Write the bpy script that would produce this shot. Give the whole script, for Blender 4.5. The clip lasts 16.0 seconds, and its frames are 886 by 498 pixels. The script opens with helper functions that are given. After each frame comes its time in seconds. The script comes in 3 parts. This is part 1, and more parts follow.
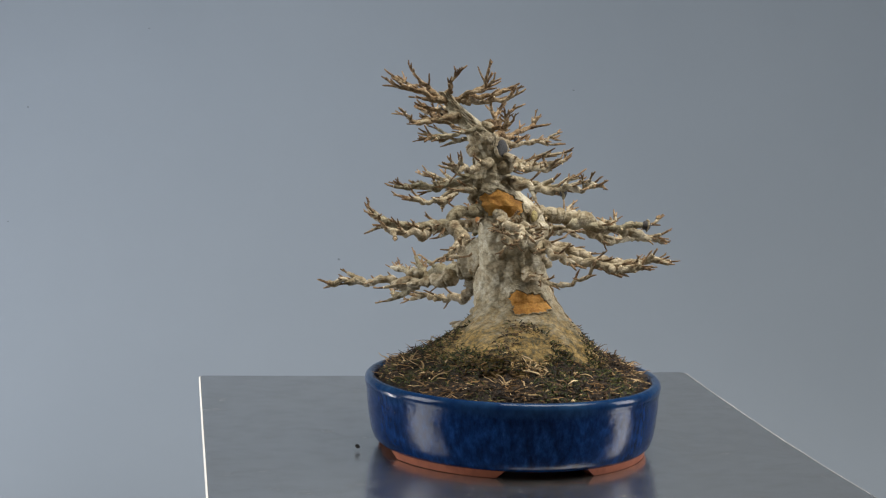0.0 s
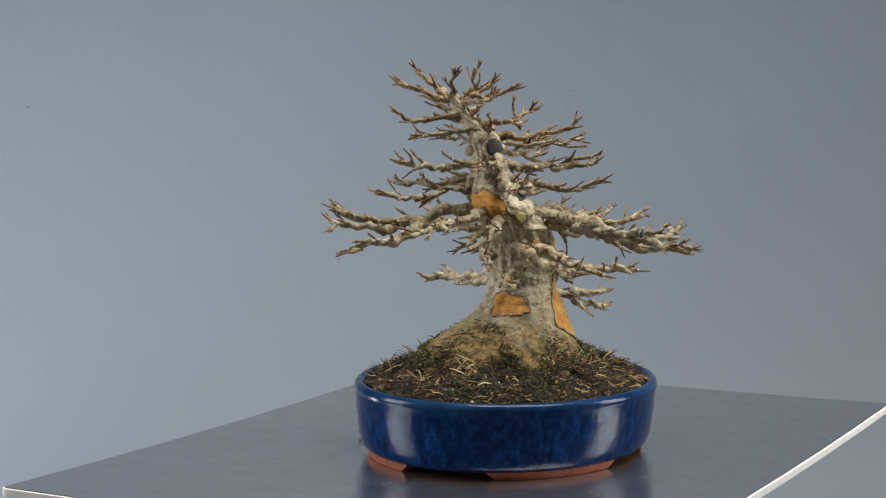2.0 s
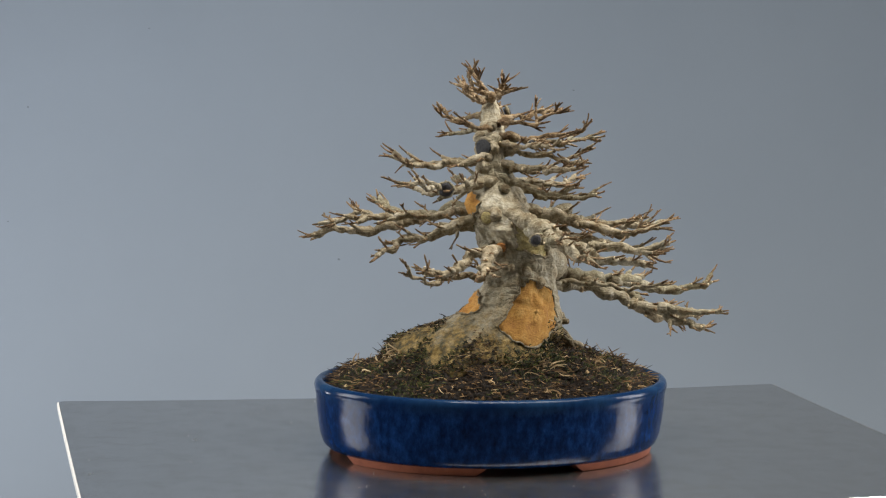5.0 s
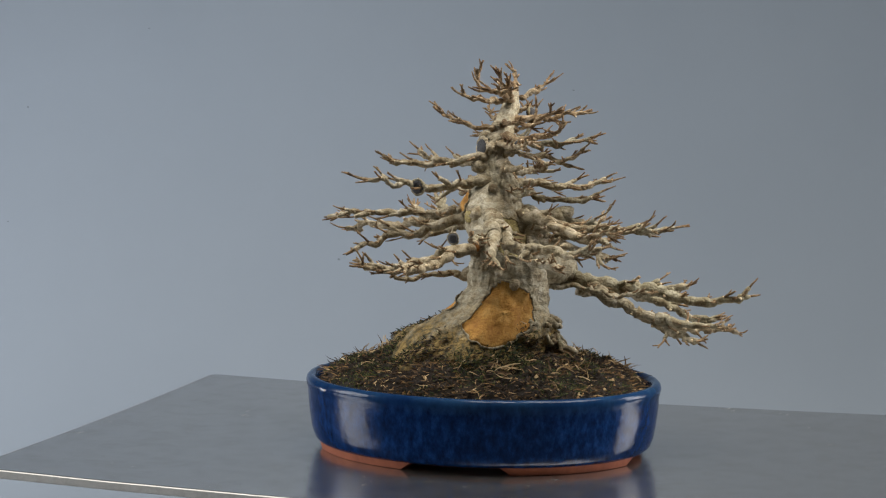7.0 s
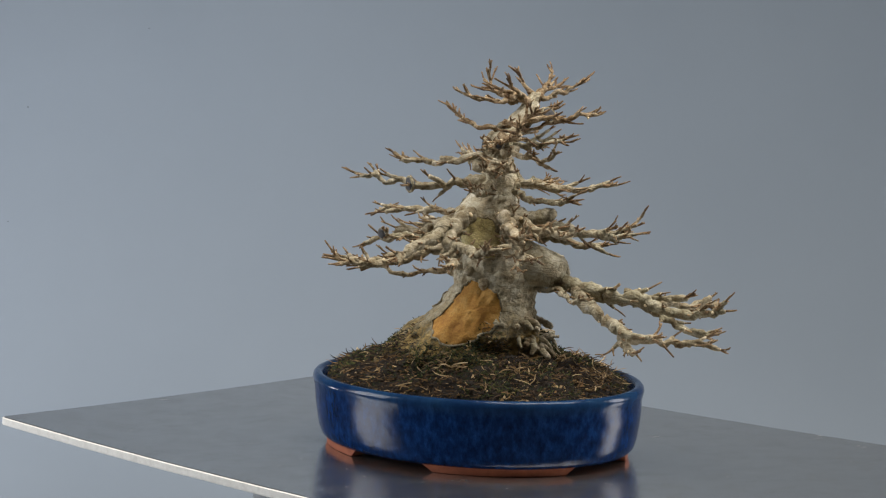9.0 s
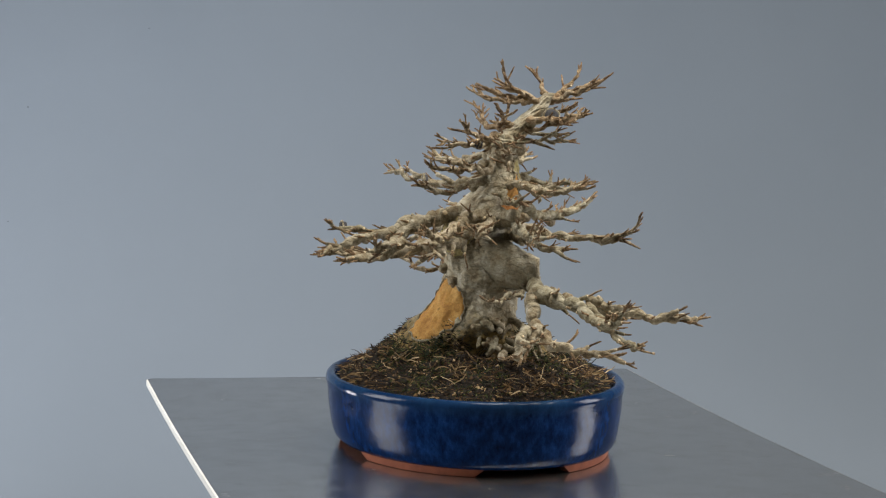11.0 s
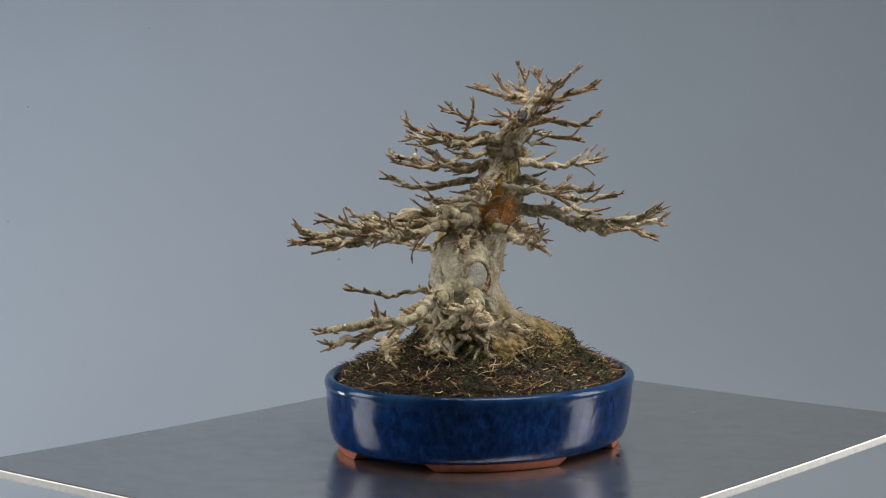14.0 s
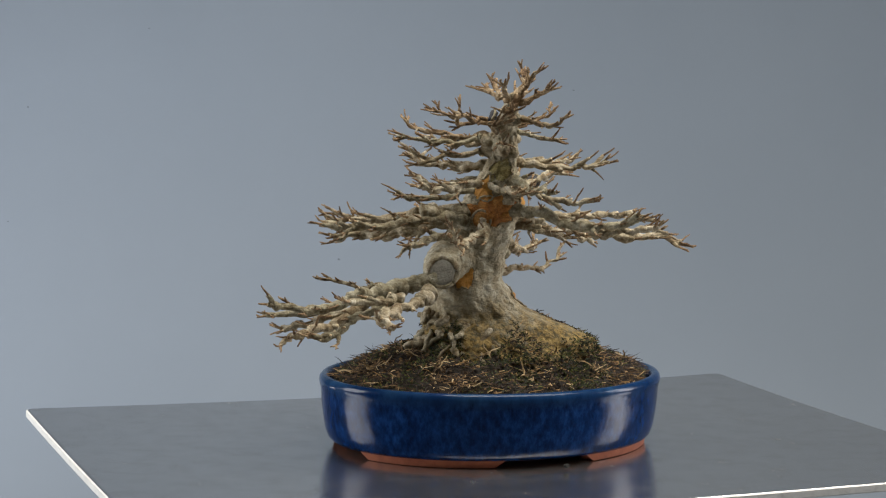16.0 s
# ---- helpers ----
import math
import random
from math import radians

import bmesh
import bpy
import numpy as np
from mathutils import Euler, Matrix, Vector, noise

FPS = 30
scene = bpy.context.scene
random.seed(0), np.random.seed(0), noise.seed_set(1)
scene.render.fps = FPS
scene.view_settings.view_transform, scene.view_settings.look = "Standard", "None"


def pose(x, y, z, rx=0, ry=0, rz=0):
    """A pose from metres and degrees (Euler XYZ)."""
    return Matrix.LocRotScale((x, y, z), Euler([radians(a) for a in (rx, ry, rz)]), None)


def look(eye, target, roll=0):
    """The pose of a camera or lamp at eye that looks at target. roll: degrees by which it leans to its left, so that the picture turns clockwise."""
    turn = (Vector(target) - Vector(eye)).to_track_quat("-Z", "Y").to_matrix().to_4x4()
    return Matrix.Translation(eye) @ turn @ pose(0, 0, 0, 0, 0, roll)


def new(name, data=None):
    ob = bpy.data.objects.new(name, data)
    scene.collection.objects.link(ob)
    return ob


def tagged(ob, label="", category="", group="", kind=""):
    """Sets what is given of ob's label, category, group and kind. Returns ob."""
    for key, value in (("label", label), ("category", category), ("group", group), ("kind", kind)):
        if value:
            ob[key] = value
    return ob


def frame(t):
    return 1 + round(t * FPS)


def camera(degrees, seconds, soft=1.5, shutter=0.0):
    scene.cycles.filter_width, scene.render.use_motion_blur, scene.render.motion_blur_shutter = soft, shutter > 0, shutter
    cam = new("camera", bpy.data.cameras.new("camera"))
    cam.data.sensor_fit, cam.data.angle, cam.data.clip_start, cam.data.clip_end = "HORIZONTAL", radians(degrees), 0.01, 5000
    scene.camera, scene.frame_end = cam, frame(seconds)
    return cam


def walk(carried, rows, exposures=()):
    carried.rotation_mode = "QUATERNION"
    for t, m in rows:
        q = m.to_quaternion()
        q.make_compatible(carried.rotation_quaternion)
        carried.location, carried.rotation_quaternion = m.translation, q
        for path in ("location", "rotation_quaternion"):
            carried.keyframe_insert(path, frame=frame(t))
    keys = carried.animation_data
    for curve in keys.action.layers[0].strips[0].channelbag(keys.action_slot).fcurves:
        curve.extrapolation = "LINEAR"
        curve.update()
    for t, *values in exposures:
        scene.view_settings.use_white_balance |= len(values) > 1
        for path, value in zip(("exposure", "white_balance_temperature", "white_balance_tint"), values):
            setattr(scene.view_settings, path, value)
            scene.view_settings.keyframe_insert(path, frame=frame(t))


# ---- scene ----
import itertools

# A small bare bonsai in a blue oval pot stands on a metal plate that a turntable turns before a still camera.
# The turning axis is the world's z axis; the plate's top lies 2 mm below z = 0.

cam = camera(24.4766, 16.0, soft=1.2)
EYE = pose(0.0, -1.02, 0.19655, 84.3798, -0.7885, 1.5358)
walk(cam, [(0.0, EYE), (16.0, EYE)])

# how far the turntable has turned, every half second
TURN = [0.0, -7.66, -15.3, -24.45, -33.1, -41.9, -50.6, -59.65, -68.45, -76.6, -84.5,
        -92.2, -99.7, -106.95, -113.0, -119.95, -127.42, -134.85, -141.8, -149.5, -157.3, -165.2,
        -173.4, -181.9, -190.85, -200.2, -209.0, -216.95, -224.6, -232.5, -240.7, -248.62, -256.84]

# ---- light ----
world = bpy.data.worlds.new("world")
scene.world = world
world.use_nodes = True
world.node_tree.nodes["Background"].inputs[0].default_value = (0.60, 0.68, 0.80, 1)
world.node_tree.nodes["Background"].inputs[1].default_value = 0.025


def area(name, eye, target, wide, high, watts, colour, spread=180):
    data = bpy.data.lights.new(name, "AREA")
    data.shape, data.size, data.size_y, data.energy, data.color = "RECTANGLE", wide, high, watts, colour
    data.spread = radians(spread)
    ob = new(name, data)
    ob.matrix_world = look(eye, target)
    return ob


area("window_light", (-1.18, -0.06, 0.36), (0.0, -0.38, 0.05), 0.50, 0.70, 12.6, (0.95, 0.97, 1.0))
area("softbox_light", (1.22, 0.16, 0.36), (0.0, -1.05, 0.02), 0.44, 0.70, 11.5, (0.97, 0.97, 1.0))
area("ceiling_light", (0.30, -0.06, 0.95), (0.30, 0.12, 0.0), 0.85, 0.50, 9.5, (1.0, 0.97, 0.92), 128)
# unseen fill lamp, added to brighten the backdrop's lower left
area("backdrop_fill", (-0.95, 0.48, -0.18), (-0.10, 1.30, -0.24), 0.35, 0.24, 7.0, (0.90, 0.93, 1.0))
scene.view_settings.exposure = 0.03


# ---- materials ----
def material(name, rough=0.7, metal=0.0, coat=0.0):
    m = bpy.data.materials.new(name)
    m.use_nodes = True
    b = m.node_tree.nodes["Principled BSDF"]
    b.inputs["Roughness"].default_value, b.inputs["Metallic"].default_value = rough, metal
    b.inputs["Coat Weight"].default_value = coat
    return m, m.node_tree.nodes, m.node_tree.links, b


def mapped(nodes, links, stretch=(1, 1, 1)):
    co, mp = nodes.new("ShaderNodeTexCoord"), nodes.new("ShaderNodeMapping")
    mp.inputs["Scale"].default_value = stretch
    links.new(co.outputs["Object"], mp.inputs[0])
    return mp.outputs[0]


def noisy(nodes, links, vector, scale, detail=4.0, rough=0.6):
    n = nodes.new("ShaderNodeTexNoise")
    n.inputs["Scale"].default_value, n.inputs["Detail"].default_value = scale, detail
    n.inputs["Roughness"].default_value = rough
    links.new(vector, n.inputs["Vector"])
    return n.outputs[0]


def ramp(nodes, links, value, stops):
    r = nodes.new("ShaderNodeValToRGB")
    while len(r.color_ramp.elements) < len(stops):
        r.color_ramp.elements.new(0.5)
    for e, (at, colour) in zip(r.color_ramp.elements, stops):
        e.position, e.color = at, (*colour, 1)
    links.new(value, r.inputs[0])
    return r.outputs[0]


def mixed(nodes, links, fac, a, b):
    x = nodes.new("ShaderNodeMix")
    x.data_type = "RGBA"
    for value, socket in ((fac, x.inputs[0]), (a, x.inputs[6]), (b, x.inputs[7])):
        if hasattr(value, "is_output"):
            links.new(value, socket)
        elif isinstance(value, tuple):
            socket.default_value = (*value, 1)
        else:
            socket.default_value = value
    return x.outputs[2]


def bumped(nodes, links, b, height, strength, distance):
    n = nodes.new("ShaderNodeBump")
    n.inputs["Strength"].default_value, n.inputs["Distance"].default_value = strength, distance
    links.new(height, n.inputs["Height"])
    links.new(n.outputs[0], b.inputs["Normal"])


def plain_material(name, a, c, scale=30, rough=0.8, bump=0.1, metal=0.0):
    m, n, l, b = material(name, rough, metal)
    v = mapped(n, l)
    k = noisy(n, l, v, scale, 6)
    l.new(ramp(n, l, k, ((0.3, a), (0.7, c))), b.inputs["Base Color"])
    bumped(n, l, b, noisy(n, l, v, scale * 12, 3), bump, 0.001)
    return m


def bark_material(name, stops, moss=None, moss_height=0.0, fine=900, relief=0.8, spots=0.55, crack_weight=0.42):
    m, n, l, b = material(name, 0.85)
    v = mapped(n, l)
    big, small = noisy(n, l, v, 150, 8, 0.7), noisy(n, l, v, fine, 4, 0.65)
    # wrinkles that run round the wood
    wave, wrinkle = mapped(n, l, (1, 1, 3.2)), n.new("ShaderNodeTexVoronoi")
    wrinkle.feature = "DISTANCE_TO_EDGE"
    wrinkle.inputs["Scale"].default_value = fine * 0.17
    shift = n.new("ShaderNodeVectorMath")
    shift.operation = "MULTIPLY_ADD"
    tint = n.new("ShaderNodeTexNoise")
    tint.inputs["Scale"].default_value = 140
    l.new(v, tint.inputs["Vector"])
    l.new(tint.outputs[1], shift.inputs[0])
    shift.inputs[1].default_value = (0.02, 0.02, 0.02)
    l.new(wave, shift.inputs[2])
    l.new(shift.outputs[0], wrinkle.inputs["Vector"])
    crack = ramp(n, l, wrinkle.outputs[0], ((0.0, (0.42, 0.38, 0.32)), (0.10, (1.0, 1.0, 1.0))))
    colour = ramp(n, l, big, stops)
    grain = ramp(n, l, small, ((0.36, (0.32, 0.27, 0.21)), (0.56, (1.0, 1.0, 1.0))))
    out = colour
    for extra, weight in ((grain, spots), (crack, crack_weight)):
        mult = n.new("ShaderNodeMix")
        mult.data_type, mult.blend_type = "RGBA", "MULTIPLY"
        mult.inputs[0].default_value = weight
        l.new(out, mult.inputs[6])
        l.new(extra, mult.inputs[7])
        out = mult.outputs[2]
    if moss:
        # greenish-yellow algae and moss that climb a little way up from the soil
        sep, at = n.new("ShaderNodeSeparateXYZ"), n.new("ShaderNodeMath")
        l.new(v, sep.inputs[0])
        at.operation = "MULTIPLY_ADD"
        l.new(noisy(n, l, v, 60, 6, 0.7), at.inputs[0])
        at.inputs[1].default_value = 0.045
        l.new(sep.outputs[2], at.inputs[2])
        fac = n.new("ShaderNodeMapRange")
        fac.inputs[1].default_value, fac.inputs[2].default_value = moss_height + 0.018, moss_height + 0.036
        fac.inputs[3].default_value, fac.inputs[4].default_value = 0.92, 0.0
        l.new(at.outputs[0], fac.inputs[0])
        out = mixed(n, l, fac.outputs[0], out, ramp(n, l, noisy(n, l, v, 330, 5, 0.7), moss))
    # each limb has a slightly different tint
    info, own = n.new("ShaderNodeObjectInfo"), n.new("ShaderNodeMix")
    own.data_type, own.blend_type = "RGBA", "MULTIPLY"
    own.inputs[0].default_value = 1.0
    l.new(out, own.inputs[6])
    l.new(ramp(n, l, info.outputs["Random"], ((0.0, (0.78, 0.79, 0.71)), (0.45, (0.98, 0.96, 0.90)), (1.0, (1.0, 0.94, 0.84)))), own.inputs[7])
    l.new(own.outputs[2], b.inputs["Base Color"])
    height = n.new("ShaderNodeMath")
    height.operation = "MULTIPLY_ADD"
    l.new(crack, height.inputs[0])
    height.inputs[1].default_value = 0.5
    l.new(small, height.inputs[2])
    bumped(n, l, b, height.outputs[0], relief, 0.0012)
    return m


BARK = bark_material("bark", ((0.28, (0.215, 0.150, 0.080)), (0.40, (0.370, 0.298, 0.192)), (0.51, (0.470, 0.412, 0.302)), (0.68, (0.61, 0.565, 0.475))),
                     ((0.34, (0.020, 0.024, 0.004)), (0.44, (0.080, 0.055, 0.010)), (0.55, (0.235, 0.145, 0.030)), (0.72, (0.44, 0.310, 0.105))), 0.0600,
                     fine=620, relief=0.6, spots=0.40, crack_weight=0.36)
LIMB = bark_material("limb_bark", ((0.30, (0.080, 0.048, 0.022)), (0.40, (0.190, 0.138, 0.074)), (0.48, (0.285, 0.240, 0.155)), (0.57, (0.400, 0.350, 0.255)), (0.69, (0.58, 0.535, 0.45))),
                     fine=620, relief=0.6, spots=0.45, crack_weight=0.22)
TWIG = bark_material("twig_bark", ((0.32, (0.080, 0.042, 0.019)), (0.46, (0.220, 0.132, 0.062)), (0.62, (0.43, 0.305, 0.175))), fine=1400, spots=0.4)
LICHEN = bark_material("lichen", ((0.32, (0.25, 0.19, 0.07)), (0.48, (0.42, 0.34, 0.14)), (0.66, (0.56, 0.49, 0.28))), relief=0.5, spots=0.4)
WOUND = bark_material("scraped_wood", ((0.30, (0.36, 0.15, 0.026)), (0.50, (0.55, 0.27, 0.052)), (0.70, (0.68, 0.40, 0.12))), relief=0.3, spots=0.35, crack_weight=0.12)
CROWN = bark_material("crown_bark", ((0.32, (0.09, 0.050, 0.022)), (0.44, (0.22, 0.142, 0.068)), (0.54, (0.34, 0.26, 0.160)), (0.68, (0.50, 0.43, 0.32))), fine=620, relief=0.8, spots=0.5, crack_weight=0.2)
RUST = bark_material("rusty_wood", ((0.30, (0.20, 0.065, 0.016)), (0.50, (0.46, 0.19, 0.038)), (0.70, (0.62, 0.34, 0.10))), relief=0.5, spots=0.5)
CALLUS = bark_material("wound_paste", ((0.35, (0.030, 0.030, 0.034)), (0.65, (0.085, 0.085, 0.095))), relief=0.3, spots=0.3)
GREYCUT = bark_material("old_cut", ((0.35, (0.30, 0.28, 0.25)), (0.65, (0.48, 0.46, 0.42))), relief=0.4, spots=0.22, crack_weight=0.2)
CREAM = plain_material("fresh_cut", (0.55, 0.40, 0.22), (0.75, 0.62, 0.40), 500, 0.7)


def glaze_material():
    m, n, l, b = material("blue_glaze", 0.16, coat=0.0)
    v, drip = mapped(n, l), mapped(n, l, (1, 1, 0.55))
    big, runs, fine = noisy(n, l, v, 45, 5), noisy(n, l, drip, 260, 5, 0.7), noisy(n, l, v, 1300, 3)
    b.inputs["Specular IOR Level"].default_value = 0.15
    deep = ramp(n, l, runs, ((0.30, (0.0015, 0.007, 0.028)), (0.50, (0.003, 0.018, 0.074)), (0.66, (0.007, 0.036, 0.135)), (0.80, (0.030, 0.075, 0.165))))
    sep, lip = n.new("ShaderNodeSeparateXYZ"), n.new("ShaderNodeMapRange")
    l.new(v, sep.inputs[0])
    add = n.new("ShaderNodeMath")
    add.operation = "MULTIPLY_ADD"
    l.new(runs, add.inputs[0])
    add.inputs[1].default_value = 0.010
    l.new(sep.outputs[2], add.inputs[2])
    lip.inputs[1].default_value, lip.inputs[2].default_value = 0.030, 0.039
    l.new(add.outputs[0], lip.inputs[0])
    pale = mixed(n, l, lip.outputs[0], deep, ramp(n, l, big, ((0.35, (0.004, 0.018, 0.062)), (0.65, (0.016, 0.050, 0.110)))))
    l.new(pale, b.inputs["Base Color"])
    l.new(ramp(n, l, fine, ((0.3, (0.09,) * 3), (0.75, (0.24,) * 3))), b.inputs["Roughness"])
    bumped(n, l, b, noisy(n, l, v, 70, 5, 0.55), 0.22, 0.002)
    return m


def plate_material():
    m, n, l, b = material("brushed_steel", 0.4, 0.96)
    v, brush = mapped(n, l), mapped(n, l, (1, 30, 1))
    big, lines, fine = noisy(n, l, v, 9, 4), noisy(n, l, brush, 40, 5, 0.7), noisy(n, l, v, 500, 3)
    blot = noisy(n, l, v, 55, 8, 0.75)
    tone = mixed(n, l, big, (0.58, 0.575, 0.56), (0.66, 0.655, 0.64))
    worn = mixed(n, l, ramp(n, l, fine, ((0.35, (0.0,) * 3), (0.8, (0.4,) * 3))), tone, (0.50, 0.495, 0.48))
    l.new(mixed(n, l, ramp(n, l, blot, ((0.46, (0.0,) * 3), (0.72, (0.45,) * 3))), worn, (0.46, 0.455, 0.44)), b.inputs["Base Color"])
    rough = mixed(n, l, 0.55, ramp(n, l, lines, ((0.3, (0.12,) * 3), (0.7, (0.24,) * 3))), ramp(n, l, blot, ((0.36, (0.10,) * 3), (0.66, (0.34,) * 3))))
    l.new(rough, b.inputs["Roughness"])
    bumped(n, l, b, noisy(n, l, v, 240, 6, 0.7), 0.05, 0.0005)
    return m


def island_material(name, stops, rough=0.85):
    m, n, l, b = material(name, rough)
    g = n.new("ShaderNodeNewGeometry")
    l.new(ramp(n, l, g.outputs["Random Per Island"], stops), b.inputs["Base Color"])
    return m


GLAZE = glaze_material()
STEEL = plate_material()
EDGE = bark_material("worn_white_edge", ((0.24, (0.36, 0.33, 0.30)), (0.33, (0.68, 0.665, 0.65)), (0.60, (0.78, 0.765, 0.76))), fine=400, relief=0.2, spots=0.10, crack_weight=0.0)
CLAY = plain_material("terracotta", (0.19, 0.046, 0.018), (0.30, 0.086, 0.036), 160, 0.8)
SOIL = plain_material("dark_soil", (0.006, 0.0045, 0.0025), (0.034, 0.021, 0.010), 330, 0.95, 0.8)
STRAW = island_material("dry_moss_fibres", ((0.0, (0.007, 0.004, 0.002)), (0.52, (0.030, 0.016, 0.006)), (0.78, (0.11, 0.058, 0.019)), (0.92, (0.29, 0.165, 0.058)), (1.0, (0.58, 0.42, 0.22))))
PALESTRAW = island_material("pale_straw", ((0.0, (0.060, 0.033, 0.012)), (0.6, (0.22, 0.135, 0.052)), (1.0, (0.62, 0.47, 0.26))))
MOSS = island_material("green_moss", ((0.0, (0.006, 0.010, 0.002)), (0.5, (0.024, 0.035, 0.006)), (1.0, (0.12, 0.12, 0.022))))
PAPER = plain_material("backdrop_paper", (0.299, 0.338, 0.378), (0.317, 0.356, 0.396), 3, 0.9, 0.02)
WALLPAINT = plain_material("wall_paint", (0.26, 0.27, 0.28), (0.30, 0.31, 0.32), 4, 0.9, 0.05)
BASE = plain_material("grey_plastic", (0.22, 0.23, 0.24), (0.28, 0.29, 0.30), 80, 0.6)
DIRT = plain_material("dirt", (0.19, 0.21, 0.23), (0.25, 0.28, 0.30), 300, 0.95)
CRUMB = plain_material("soil_crumb", (0.01, 0.01, 0.01), (0.03, 0.025, 0.02), 900, 0.95)


# ---- mesh helpers ----
def mesh_of(name, verts, faces, mat, smooth=True):
    me = bpy.data.meshes.new(name)
    me.from_pydata([tuple(v) for v in verts], [], faces)
    me.materials.append(mat)
    me.polygons.foreach_set("use_smooth", [smooth] * len(me.polygons))
    me.update()
    return me


def part(name, mesh, parent, label=""):
    ob = new(name, mesh)
    ob.parent = parent
    return tagged(ob, label)


def thing(name, label, category, kind="", group=""):
    return tagged(new(name), label, category, group, kind)


def lathe(rings, closed=True):
    """Faces between rings of equal length."""
    faces, n = [], len(rings[0])
    verts = [v for r in rings for v in r]
    for i in range(len(rings) - 1):
        for j in range(n if closed else n - 1):
            k = (j + 1) % n
            faces.append((i * n + j, i * n + k, (i + 1) * n + k, (i + 1) * n + j))
    return verts, faces


def box(x0, x1, y0, y1, z0, z1):
    v = [(x, y, z) for z in (z0, z1) for y in (y0, y1) for x in (x0, x1)]
    return v, [(0, 2, 3, 1), (4, 5, 7, 6), (0, 1, 5, 4), (2, 6, 7, 3), (0, 4, 6, 2), (1, 3, 7, 5)]


def spline(points, step):
    """A smooth line through points (Catmull-Rom), as positions about step apart."""
    p = [Vector(q) for q in points]
    p = [2 * p[0] - p[1], *p, 2 * p[-1] - p[-2]]
    out = []
    for i in range(1, len(p) - 2):
        n = max(2, int((p[i + 1] - p[i]).length / step))
        for k in range(n):
            t = k / n
            out.append(0.5 * (2 * p[i] + (p[i + 1] - p[i - 1]) * t + (2 * p[i - 1] - 5 * p[i] + 4 * p[i + 1] - p[i + 2]) * t * t
                              + (3 * p[i] - p[i - 1] - 3 * p[i + 1] + p[i + 2]) * t ** 3))
    return out + [p[-2]]


def tube(verts, faces, line, radii, sides):
    """Adds a closed tube along a line."""
    start, up = len(verts), Vector((0.13, 0.21, 0.97))
    for i, (c, r) in enumerate(zip(line, radii)):
        way = (line[min(i + 1, len(line) - 1)] - line[max(i - 1, 0)]).normalized()
        a = way.cross(up)
        a = a.normalized() if a.length > 0.05 else way.orthogonal().normalized()
        b = way.cross(a)
        for k in range(sides):
            w = 2 * math.pi * k / sides
            verts.append(c + (a * math.cos(w) + b * math.sin(w)) * r)
    for i in range(len(line) - 1):
        for k in range(sides):
            q = (k + 1) % sides
            faces.append((start + i * sides + k, start + i * sides + q, start + (i + 1) * sides + q, start + (i + 1) * sides + k))
    faces.append(tuple(start + k for k in reversed(range(sides))))
    faces.append(tuple(start + (len(line) - 1) * sides + k for k in range(sides)))


# ---- room: backdrop sweep, walls, ceiling, stand ----
def room():
    # paper backdrop: a wall that sweeps forward into a table sheet
    profile = [(1.30, 1.9), (1.30, 0.9), (1.30, 0.35)]
    profile += [(1.30 - 0.45 * (1 - math.cos(a)), 0.18 - 0.45 * math.sin(a)) for a in np.linspace(0.05, math.pi / 2, 14)]
    profile += [(0.3, -0.27), (-0.6, -0.27)]
    rings = [[(x, y, z) for x in np.linspace(-1.9, 1.9, 9)] for y, z in profile]
    v, f = lathe(rings, closed=False)
    ob = new("backdrop", mesh_of("backdrop", v, f, PAPER))
    ob.modifiers.new("thickness", "SOLIDIFY").thickness = 0.002
    tagged(ob, "plain blue-grey paper backdrop sweeping down behind the plate", "backdrop", kind="structure")
    for name, b in (("floor", (-2.6, 2.6, -2.8, 2.0, -1.05, -1.0)), ("ceiling", (-2.6, 2.6, -2.8, 2.0, 2.0, 2.05)),
                    ("wall_north", (-2.6, 2.6, 1.95, 2.0, -1.0, 2.0)), ("wall_south", (-2.6, 2.6, -2.8, -2.75, -1.0, 2.0)),
                    ("wall_west", (-2.6, -2.55, -2.75, 1.95, -1.0, 2.0)), ("wall_east", (2.55, 2.6, -2.75, 1.95, -1.0, 2.0))):
        tagged(new(name, mesh_of(name, *box(*b), WALLPAINT, False)), "plain pale grey painted surface", name.split("_")[0], kind="structure")


room()


def turntable():
    t = thing("turntable_stand", "grey round turntable stand under the metal plate", "turntable")
    rings = []
    for r, z in ((0.001, -0.268), (0.135, -0.268), (0.138, -0.262), (0.122, -0.25), (0.120, -0.012), (0.116, -0.008), (0.001, -0.008)):
        rings.append([(r * math.cos(a), r * math.sin(a), z) for a in np.linspace(0, 2 * math.pi, 64, endpoint=False)])
    part("body", mesh_of("body", *lathe(rings), BASE), t)
    return t


